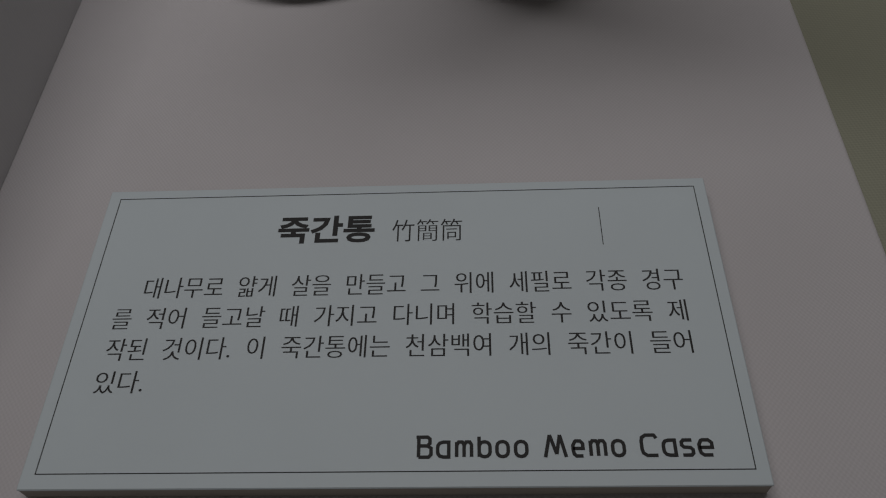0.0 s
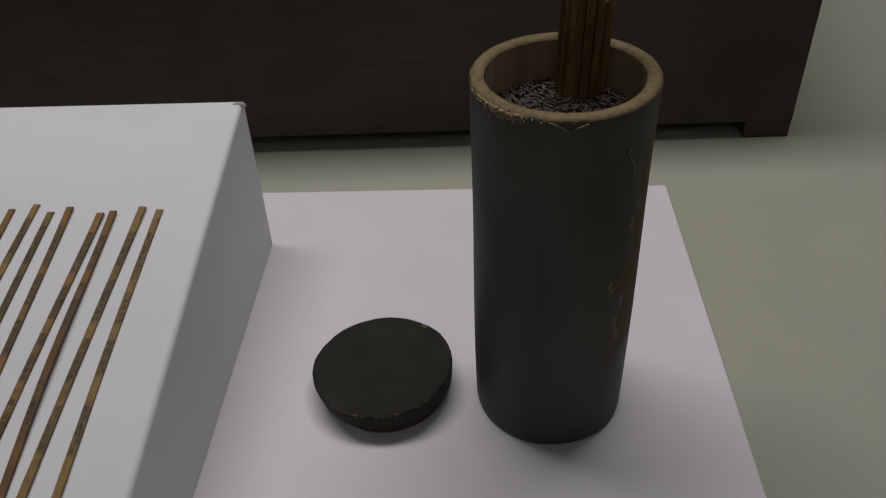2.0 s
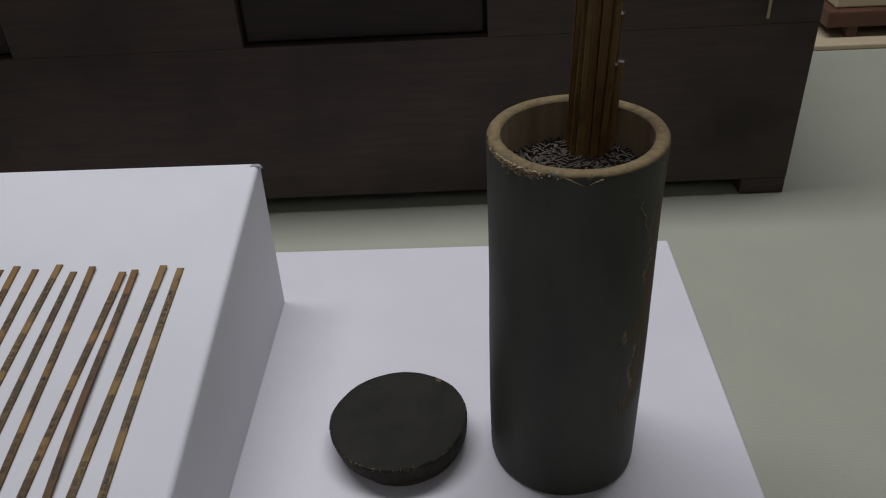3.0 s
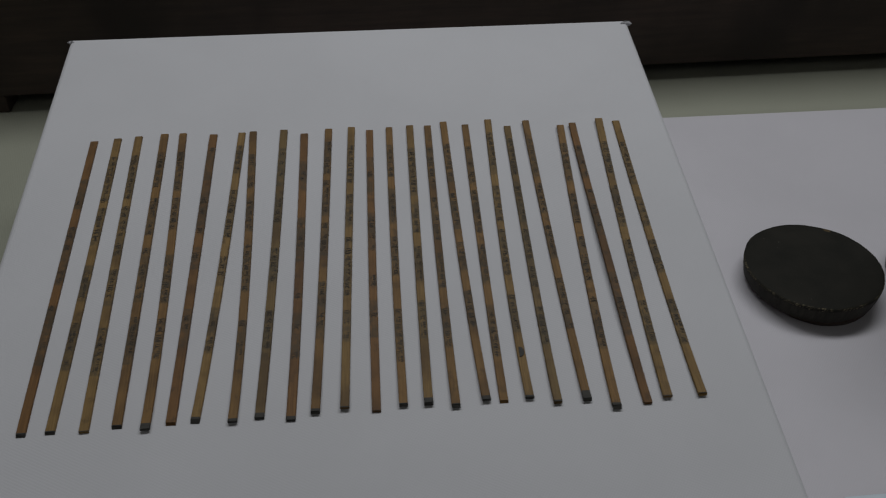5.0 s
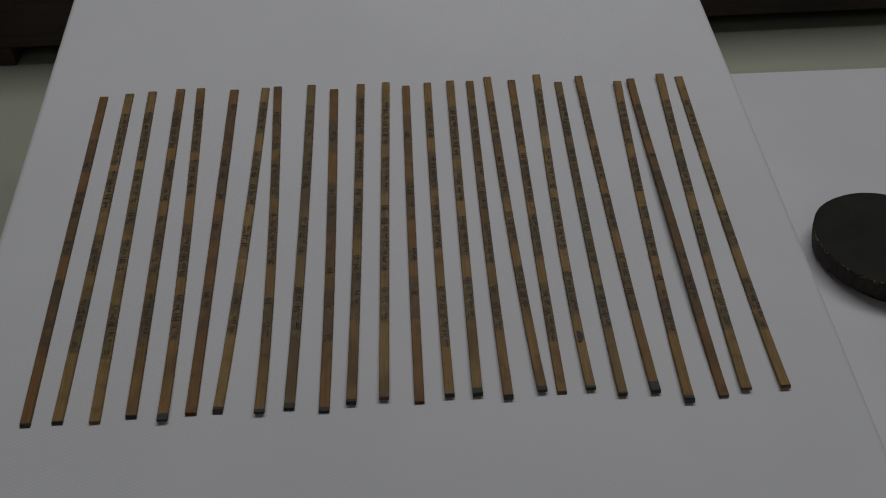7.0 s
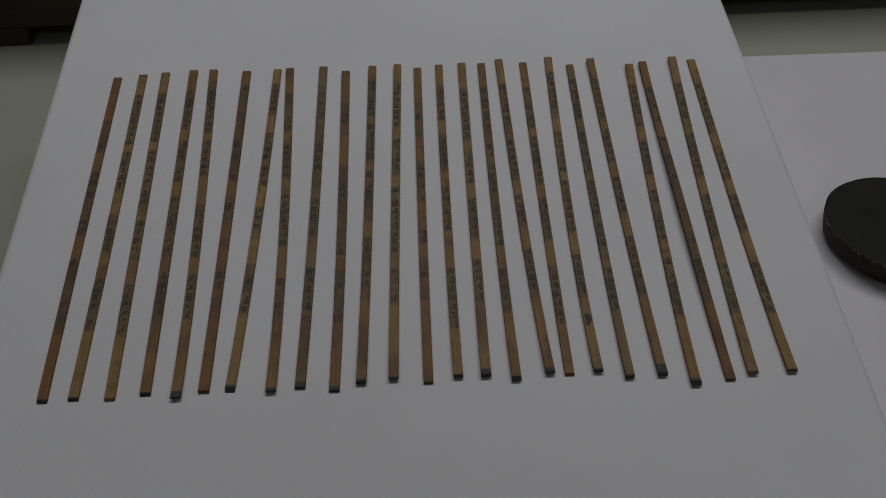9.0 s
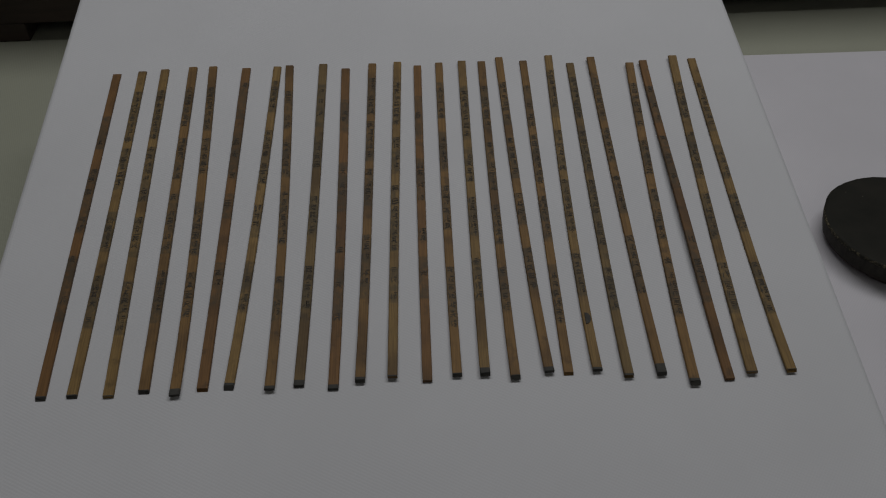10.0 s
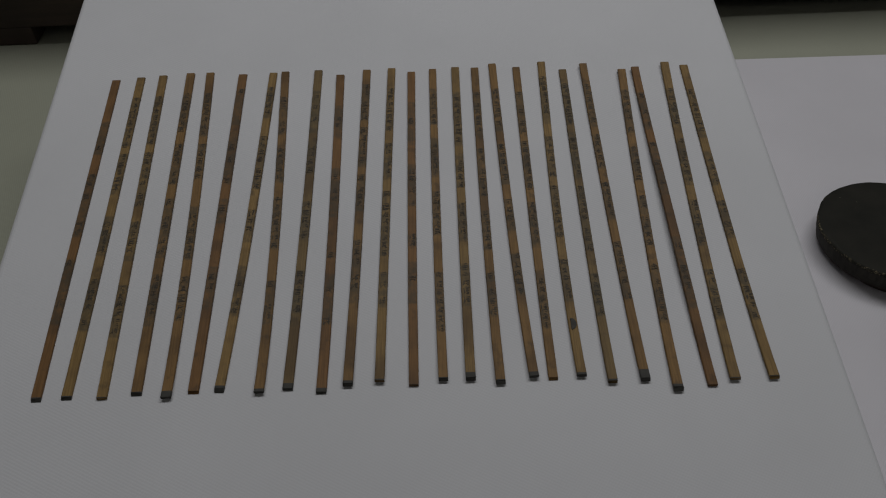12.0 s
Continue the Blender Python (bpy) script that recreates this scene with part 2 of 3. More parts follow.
M_INNER = material("raw_bamboo_inside", wood((0.170, 0.130, 0.078), (0.30, 0.235, 0.145), 0.7, (30, 30, 2)))
M_LID = material("dark_lid_skin", lid_skin)
M_PLUG = material("brown_raw_plug", plain((0.030, 0.018, 0.012), 0.8, 0.45, 200, 500, 0.0004))
M_FLAKE = material("tan_bark_flake", plain((0.255, 0.195, 0.110), 0.8, 0.5, 500, 900))
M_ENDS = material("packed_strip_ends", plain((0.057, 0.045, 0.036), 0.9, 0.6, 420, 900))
M_CABINET = material("dark_stained_wood", wood((0.046, 0.033, 0.027), (0.080, 0.053, 0.041), 0.75, (3, 30, 40)))
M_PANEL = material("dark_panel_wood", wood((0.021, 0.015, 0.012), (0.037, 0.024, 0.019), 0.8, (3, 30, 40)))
M_BRASS = material("dull_brass", plain((0.45, 0.36, 0.22), 0.45, 0.2, 90, 300, 0.0001, 0.8))
M_STAND = material("red_brown_wood", wood((0.055, 0.022, 0.012), (0.12, 0.05, 0.026), 0.5, (3, 30, 40)))
M_BEIGE = material("tan_cloth_board", plain((0.42, 0.34, 0.22), 0.8, 0.08, 30, 700))
M_WALL = material("grey_case_wall", plain((0.45, 0.46, 0.45), 0.85, 0.05, 4, 200))
M_DARKWALL = material("dim_gallery_wall", plain((0.28, 0.275, 0.26), 0.9, 0.1, 4, 200))

# ---- building blocks ----


def mesh_of(name, bm, *mats):
    bmesh.ops.recalc_face_normals(bm, faces=bm.faces)
    me = bpy.data.meshes.new(name)
    bm.to_mesh(me)
    bm.free()
    for m in mats:
        me.materials.append(m)
    return me


def part(name, bm, mats, parent=None, label="", at=None, smooth_faces=False):
    mats = mats if isinstance(mats, tuple) else (mats,)
    me = mesh_of(name, bm, *mats)
    if smooth_faces:
        for p in me.polygons:
            p.use_smooth = True
    ob = new(name, me)
    if parent is not None:
        ob.parent = parent
    if at is not None:
        ob.matrix_basis = at
    if label:
        ob["label"] = label
    return ob


def box(bm, x0, y0, z0, x1, y1, z1, bevel=0.0, segments=2, mat=0):
    made = bmesh.ops.create_cube(bm, size=1.0)
    vs = made["verts"]
    for v in vs:
        v.co = Vector(((x0 + x1) / 2 + v.co.x * (x1 - x0), (y0 + y1) / 2 + v.co.y * (y1 - y0), (z0 + z1) / 2 + v.co.z * (z1 - z0)))
    faces = {f for v in vs for f in v.link_faces}
    for f in faces:
        f.material_index = mat
    if bevel:
        edges = {e for v in vs for e in v.link_edges}
        bmesh.ops.bevel(bm, geom=list(edges), offset=bevel, segments=segments, profile=0.5, affect="EDGES")
    return vs


def block(name, mats, parent, dims, bevel=0.001, label="", at=None):
    bm = bmesh.new()
    box(bm, *dims, bevel=bevel)
    return part(name, bm, mats, parent, label, at)


def lathe(bm, profile, steps=96, wobble=None):
    """Rings round z from (radius, height) pairs; a radius of 0 closes the end."""
    rings = []
    for k, (r, z) in enumerate(profile):
        if r <= 0:
            rings.append([bm.verts.new((0, 0, z))])
            continue
        ring = []
        for n in range(steps):
            a = 2 * math.pi * n / steps
            dr, dz = wobble(k, a, r, z) if wobble else (0, 0)
            ring.append(bm.verts.new(((r + dr) * math.cos(a), (r + dr) * math.sin(a), z + dz)))
        rings.append(ring)
    for a, b in zip(rings, rings[1:]):
        for n in range(steps):
            m = (n + 1) % steps
            if len(a) == 1:
                bm.faces.new((a[0], b[n], b[m]))
            elif len(b) == 1:
                bm.faces.new((a[n], a[m], b[0]))
            else:
                bm.faces.new((a[n], a[m], b[m], b[n]))
    return rings


FLOOR_Z = -0.0055

# ---- the case ----
bm = bmesh.new()
box(bm, -1.6, -0.62, FLOOR_Z - 0.03, 1.6, 1.5, FLOOR_Z)
tagged(part("floor", bm, M_FLOOR), "sage green ribbed cloth lining the display case floor", "floor", kind="structure")
for name, dims in (("wall_north", (-1.6, 1.5, FLOOR_Z - 0.03, 1.6, 1.53, 1.25)), ("wall_east", (1.6, -0.62, FLOOR_Z - 0.03, 1.63, 1.53, 1.25)),
                   ("wall_west", (-1.63, -0.62, FLOOR_Z - 0.03, -1.6, 1.53, 1.25))):
    tagged(block(name, M_WALL, None, dims, 0), "plain grey wall of the display case", "wall", kind="structure")
tagged(block("plinth", M_DARKWALL, None, (-1.63, -0.62, -0.95, 1.63, 1.53, FLOOR_Z - 0.0305), 0), "plain grey plinth under the display case", "plinth", kind="structure")
for name, dims in (("gallery_wall_south", (-2.6, -2.3, -0.95, 2.6, -2.25, 2.1)), ("gallery_wall_east", (2.55, -2.25, -0.95, 2.6, 1.6, 2.1)), ("gallery_wall_west", (-2.6, -2.25, -0.95, -2.55, 1.6, 2.1)),
                   ("gallery_wall_north", (-2.6, 1.6, -0.95, 2.6, 1.65, 2.1))):
    tagged(block(name, M_DARKWALL, None, dims, 0), "plain grey wall of the gallery", "wall", kind="structure")
tagged(block("gallery_floor", M_DARKWALL, None, (-2.6, -2.3, -1.0, 2.6, 1.65, -0.95), 0), "plain grey floor of the gallery", "floor", kind="structure")
tagged(block("gallery_ceiling", M_DARKWALL, None, (-2.6, -2.3, 2.1, 2.6, 1.65, 2.15), 0), "plain grey ceiling of the gallery", "ceiling", kind="structure")
tagged(block("ceiling", M_WALL, None, (-1.63, -0.65, 1.25, 1.63, 1.53, 1.28), 0), "plain grey top of the display case", "ceiling", kind="structure")

# ---- base board and sloped riser ----
bm = bmesh.new()
box(bm, -0.312, -0.175, FLOOR_Z, 0.2694, 0.3212, 0.0, bevel=0.0014, segments=3)
tagged(part("display_board", bm, M_BOARD), "thin board wrapped in ivory satin cloth on the case floor", "display board")

RA, RB = 0.0555, 0.1851
RX0, RX1, RYF, RYB = -0.3232, 0.0, -0.0478, 0.2634


def slope(y):
    return RA + RB * y


bm = bmesh.new()
corners = []
for x in (RX0, RX1):
    for y, z in ((RYF - 0.004, 0.0002), (RYF + 0.004, slope(RYF + 0.004)), (RYB + 0.0022, slope(RYB + 0.0022)), (RYB - 0.003, 0.0002)):
        corners.append(bm.verts.new((x, y, z)))
bm.faces.new(corners[0:4])
bm.faces.new(corners[7:3:-1])
for n in range(4):
    m = (n + 1) % 4
    bm.faces.new((corners[n], corners[m], corners[4 + m], corners[4 + n]))
upper = [e for e in bm.edges if all(v.co.z > 0.02 for v in e.verts)]
bmesh.ops.bevel(bm, geom=upper, offset=0.0030, segments=5, profile=0.5, affect="EDGES")
lower = [e for e in bm.edges if all(v.co.z < 0.001 for v in e.verts)]
bmesh.ops.bevel(bm, geom=lower, offset=0.0011, segments=2, profile=0.5, affect="EDGES")
riser = tagged(part("display_riser", bm, M_RISER), "sloping wedge riser wrapped in white satin cloth on the board", "display riser")
for side, small in ((1, 1.0), (-1, 0.55)):
    bm = bmesh.new()
    tip = [bm.verts.new((x * side * small, y * small, z * small)) for x, y, z in ((-0.004, -0.0015, 0.0), (0.0035, -0.001, -0.0006), (0.0030, 0.0012, -0.0028), (-0.0005, 0.0018, -0.0045), (-0.001, 0.0, 0.0010), (0.0016, 0.0005, 0.0004))]
    for f in ((0, 1, 5, 4), (1, 2, 5), (2, 3, 4, 5), (0, 4, 3)):
        bm.faces.new([tip[n] for n in f])
    bmesh.ops.solidify(bm, geom=list(bm.faces), thickness=0.0006)
    part("cloth_fold", bm, M_RISER, riser, "folded cloth tip at the corner", pose((RX1 if side > 0 else RX0) - 0.001 * side, RYB - 0.001, slope(RYB)))

# ---- the label card ----
CARD_X, CARD_W, CARD_D, CARD_H = 0.0408, 0.180, 0.0934, 0.0059
bm = bmesh.new()
box(bm, 0, -CARD_D, 0.0002, CARD_W, 0, CARD_H - 0.0007, bevel=0.0003, segments=1)
card = tagged(part("label_card", bm, M_FOAM, at=pose(CARD_X, 0, 0)), "pale blue printed label mounted on grey foam board", "label card")
bm = bmesh.new()
box(bm, -0.0001, -CARD_D - 0.0001, CARD_H - 0.0007, CARD_W + 0.0001, 0.0001, CARD_H, bevel=0.00025, segments=1)
part("printed_sheet", bm, M_CARD, card, "pale blue printed paper sheet")
INK_Z = CARD_H + 0.00006


def line_of_text(text, x0, x1, y0, y1, name, heavy=0.0, broad=0.0):
    """Flat print that fills the given rectangle of the card; broad: how much the upright strokes are widened."""
    data = bpy.data.curves.new(name, "FONT")
    data.body, data.size, data.offset, data.space_word = text, 1.0, heavy, 2.0
    data.resolution_u = 3
    made = bpy.data.objects.new(name, data)
    scene.collection.objects.link(made)
    bpy.context.view_layer.update()
    me = bpy.data.meshes.new_from_object(made.evaluated_get(bpy.context.evaluated_depsgraph_get()))
    bpy.data.objects.remove(made)
    co = [v.co.copy() for v in me.vertices]
    ax, bx = min(c.x for c in co), max(c.x for c in co)
    ay, by = min(c.y for c in co), max(c.y for c in co)
    for v in me.vertices:
        v.co = Vector((x0 + (v.co.x - ax) / (bx - ax) * (x1 - x0), y0 + (v.co.y - ay) / (by - ay) * (y1 - y0), 0))
    me.materials.clear()
    bm = bmesh.new()
    for k in (-1, 0, 1):
        start = len(bm.verts)
        bm.from_mesh(me)
        bm.verts.ensure_lookup_table()
        for v in bm.verts[start:]:
            v.co.x += k * broad
            v.co.z = 0.000006 * k
    ob = part(name, bm, M_INK, card, at=pose(0, 0, INK_Z))
    return ob


MM = 0.001
for text, x0, x1, y0, y1, name, heavy, broad in (
        ("죽간통", 54.0, 82.5, -21.3, -11.3, "title", 0.028, 0),
        ("竹簡筒", 87.7, 108.0, -21.3, -13.4, "title_in_hanja", -0.012, 0.00005),
        ("대나무로 얇게 살을 만들고 그 위에 세필로 각종 경구", 18.6, 168.2, -39.3, -32.4, "text_line", -0.011, 0.00008),
        ("를 적어 들고날 때 가지고 다니며 학습할 수 있도록 제", 11.8, 167.8, -49.1, -42.4, "text_line", -0.011, 0.00008),
        ("작된 것이다. 이 죽간통에는 천삼백여 개의 죽간이 들어", 12.5, 167.5, -58.7, -52.0, "text_line", -0.011, 0.00008),
        ("있다.", 12.0, 24.8, -68.2, -61.8, "text_line", -0.011, 0.00008)):
    line_of_text(text, x0 * MM, x1 * MM, y0 * MM, y1 * MM, name, heavy, broad)


def stroke(bm, pts, thick, closed=False):
    """A pen line of even width through the points, mitred at the turns."""
    pts = [Vector(p) for p in pts]
    n = len(pts)
    left, right = [], []
    for k, p in enumerate(pts):
        before = pts[k - 1] if closed or k else p
        after = pts[(k + 1) % n] if closed or k < n - 1 else p
        d0 = (p - before).normalized() if (p - before).length else (after - p).normalized()
        d1 = (after - p).normalized() if (after - p).length else d0
        side = Vector((-(d0 + d1).y, (d0 + d1).x)).normalized()
        reach = thick / 2 / max(0.5, side.dot(Vector((-d1.y, d1.x))))
        left.append(bm.verts.new((*(p + side * reach), 0)))
        right.append(bm.verts.new((*(p - side * reach), 0)))
    for k in range(n if closed else n - 1):
        m = (k + 1) % n
        bm.faces.new((left[k], left[m], right[m], right[k]))


def bowl(x0, y0, x1, y1, r=0.24):
    """A rounded rectangle, anticlockwise from the lower right corner."""
    out = []
    for cx, cy, start in ((x1 - r, y0 + r, -90), (x1 - r, y1 - r, 0), (x0 + r, y1 - r, 90), (x0 + r, y0 + r, 180)):
        out += [(cx + r * math.cos(radians(start + d)), cy + r * math.sin(radians(start + d))) for d in (0, 30, 60, 90)]
    return out


def glyph(letter, w):
    """Open and closed pen lines of a letter w wide, capitals 1 high."""
    h = 0.74
    return {
        "B": [([(0, 0), (0, 1)], 0), ([(-0.12, 1), (w * 0.7, 1), (w * 0.9, 0.9), (w * 0.9, 0.68), (w * 0.7, 0.56), (0, 0.56)], 0), ([(w * 0.7, 0.56), (w, 0.44), (w, 0.12), (w * 0.8, 0), (0, 0)], 0)],
        "a": [([(w, h), (0.26, h), (0.10, h - 0.05), (0.02, h - 0.16), (0, h - 0.28), (0, 0.28), (0.02, 0.16), (0.10, 0.05), (0.26, 0), (w, 0)], 0), ([(w, h + 0.08), (w, -0.08)], 0)],
        "m": [([(0, 0), (0, h)], 0), ([(0, h * 0.78), (w * 0.14, h), (w * 0.38, h), (w * 0.5, h * 0.82), (w * 0.5, 0)], 0), ([(w * 0.5, h * 0.78), (w * 0.64, h), (w * 0.88, h), (w, h * 0.82), (w, 0)], 0)],
        "b": [([(0, 0), (0, 1)], 0), (bowl(0, 0, w, h), 1)],
        "o": [(bowl(0, 0, w, h), 1)],
        "e": [([(w * 0.98, 0.0), (w * 0.3, 0.0), (0.04, 0.10), (0, 0.3), (0, h * 0.7), (0.1, h * 0.95), (w * 0.3, h), (w * 0.75, h), (w, h * 0.82), (w, h * 0.5), (0, h * 0.5)], 0)],
        "M": [([(-0.06, -0.05), (w * 0.2, 1.05)], 0), ([(w * 0.2, 1.05), (w * 0.52, 0.1)], 0), ([(w * 0.52, 0.1), (w * 0.72, 1.05)], 0), ([(w * 0.72, 1.05), (w, -0.05)], 0)],
        "C": [([(w, 0.84), (w * 0.86, 1), (w * 0.3, 1), (w * 0.06, 0.88), (0, 0.7), (0, 0.3), (w * 0.06, 0.12), (w * 0.3, 0), (w, 0)], 0)],
        "s": [([(w, h), (w * 0.2, h), (0, h * 0.86), (0, h * 0.66), (w * 0.2, h * 0.53), (w * 0.8, h * 0.5), (w, h * 0.36), (w, h * 0.13), (w * 0.8, 0), (0, 0)], 0)],
    }[letter]


CAP = 5.1 * MM
caption = new("caption")
caption.parent = card
for letter, x0, x1 in (("B", 187, 245), ("a", 259, 312), ("m", 331, 398), ("b", 416, 468), ("o", 483, 536), ("o", 553, 606), ("M", 668, 752), ("e", 768, 816),
                       ("m", 834, 899), ("o", 916, 969), ("C", 1024, 1092), ("a", 1104, 1158), ("s", 1172, 1222), ("e", 1236, 1294)):
    left = 97.3 * MM + (x0 - 187) * 0.0641 * MM
    wide = (x1 - x0) * 0.0641 * MM - 0.0007
    bm = bmesh.new()
    for n, (pts, closed) in enumerate(glyph(letter, wide / CAP)):
        stroke(bm, [(left + x * CAP, -86.0 * MM + y * CAP) for x, y in pts], 0.00086, bool(closed))
        for v in bm.verts:
            v.co.z += 0.000012
    part("letter", bm, M_INK, caption, at=pose(0, 0, INK_Z))


def rule(x0, y0, x1, y1, name):
    bm = bmesh.new()
    box(bm, x0 * MM, y0 * MM, INK_Z - 0.00004, x1 * MM, y1 * MM, INK_Z)
    part(name, bm, M_INK, card)


for r in ((3.4, -3.25, 176.8, -3.0), (3.4, -89.65, 176.8, -89.4), (3.4, -89.4, 3.65, -3.25), (176.55, -89.4, 176.8, -3.25)):
    rule(*r, "border_line")
rule(147.9, -23.8, 148.12, -10.3, "vertical_line")

# ---- bamboo strips on the riser ----
TOP_X = (-294.3, -282.9, -272.7, -259.9, -250.8, -235.3, -221.0, -215.5, -199.9, -189.5, -177.1, -165.4, -156.2, -146.1, -135.4, -126.2, -117.8, -106.6, -94.3, -84.8, -74.9, -57.2, -50.8, -36.1, -27.0)
TOP_Y = (179.9, 181.0, 181.6, 182.5, 182.5, 181.0, 181.3, 181.6, 181.8, 178.4, 181.3, 181.5, 178.8, 180.5, 181.0, 180.6, 182.4, 180.0, 182.9, 177.6, 179.8, 175.5, 176.3, 179.0, 178.0)
LOW_X = (-293.6, -282.9, -270.2, -258.1, -247.1, -237.8, -228.7, -214.2, -204.1, -192.0, -182.5, -171.0, -158.7, -148.0, -138.1, -127.4, -115.1, -108.2, -97.8, -87.0, -75.1, -64.0, -51.1, -42.7, -28.4)
LOW_Y = (21.2, 21.5, 21.2, 22.0, 20.6, 21.9, 21.9, 21.2, 21.8, 20.1, 22.4, 23.6, 21.4, 22.9, 22.7, 20.8, 22.9, 21.5, 22.5, 19.5, 19.7, 15.4, 16.7, 18.9, 18.6)
rng = random.Random(4)


def strip_body(length, width, thick, charred, r, zones=(), burnt=0.0, bend=0.0, rise=(0.0, 0.0, 0.0)):
    """A split bamboo slip along +y: straight edges, a slight bow sideways, ends or middle that lift off, a slanting lower cut; the written stretches are stained."""
    bm = bmesh.new()
    stain = bm.verts.layers.float.new("written")
    stops = [length * k / 22 for k in range(22)] + [length]
    for lo, hi in zones:
        stops += [lo, lo + 0.0009, hi - 0.0009, hi]
    if burnt:
        stops.append(burnt)
    rows = []
    low, mid, top = rise
    for y in sorted(min(v, length) for v in stops if v >= 0):
        q = y / length
        w0 = width / 2 * (1 + r.uniform(-0.015, 0.015))
        w1 = width / 2 * (1 + r.uniform(-0.015, 0.015))
        t = thick * (1 + r.uniform(-0.03, 0.03))
        c = 0.00022
        x = bend * math.sin(math.pi * q ** 0.8)
        h = low * max(0.0, 1 - q / 0.3) ** 2 + mid * math.sin(math.pi * min(1.0, q ** 0.85)) ** 2 + top * max(0.0, 1 - (1 - q) / 0.3) ** 2
        row = [bm.verts.new(p) for p in ((x - w0, y, h), (x + w1, y, h), (x + w1, y, h + t - c), (x + w1 - c, y, h + t), (x - w0 + c, y, h + t), (x - w0, y, h + t - c))]
        dark = 0.75 if any(lo + 0.0008 <= y <= hi - 0.0008 for lo, hi in zones) else 0.0
        for v in row:
            v[stain] = dark * r.uniform(0.8, 1.2)
        rows.append(row)
    for v in rows[0][2:]:
        v.co.y += charred * (0.8 + 0.4 * r.random())
    for a, b in zip(rows, rows[1:]):
        for k in range(6):
            m = (k + 1) % 6
            side = bm.faces.new((a[k], a[m], b[m], b[k]))
            if b[0].co.y <= burnt + 0.00001:
                side.material_index = 1
    low_end = bm.faces.new(rows[0])
    low_end.material_index = 1 if burnt > 0.001 else 0
    for v in rows[-1][2:]:
        v.co.y -= charred * 0.4 + 0.0005
    top_end = bm.faces.new(rows[-1])
    top_end.material_index = 2
    return bm


# where each slip is written on, from its upper end down: one sign to a character
WRITTEN = (
    "........######...##########...#########.........",
    "....#########.#######...######...#######........",
    "....#########.#########..######...#######.......",
    "....#######..#######..#########..#######........",
    "....########.######....########..######.........",
    "...#######.#########..####......######..........",
    "...######...#########...#####...#######.........",
    ".....#######..######..########....######........",
    "....########.######....######....######.........",
    "......######.....########.....#..#######........",
    "...#######.#######.######....#########..........",
    "....########..######..##########..#####.........",
    "......########...#######....##..######..........",
    "....#######..#######..#######.....########......",
    ".....##########.######..######...######.........",
    ".....########..########..######...######........",
    ".....########..#######..#####...######..........",
    ".....########.########..#######...########......",
    "...#########..#######.########...######.........",
    "...########.########.##########...######........",
    "....########.######..######...########..........",
    "....########..######..########..########........",
    ".....#######..#########......##########.........",
    ".....#######..########..#######...#######.......",
    ".....#########..######..######....#######.......",
)


def written_zones(length, plan):
    """The written stretches of a slip, measured up from its lower end."""
    cell, zones, k = length / len(plan), [], 0
    while k < len(plan):
        run = k
        while run < len(plan) and plan[run] == "#":
            run += 1
        if run > k:
            zones.append((length - run * cell, length - k * cell))
        k = max(run, k + 1)
    return zones


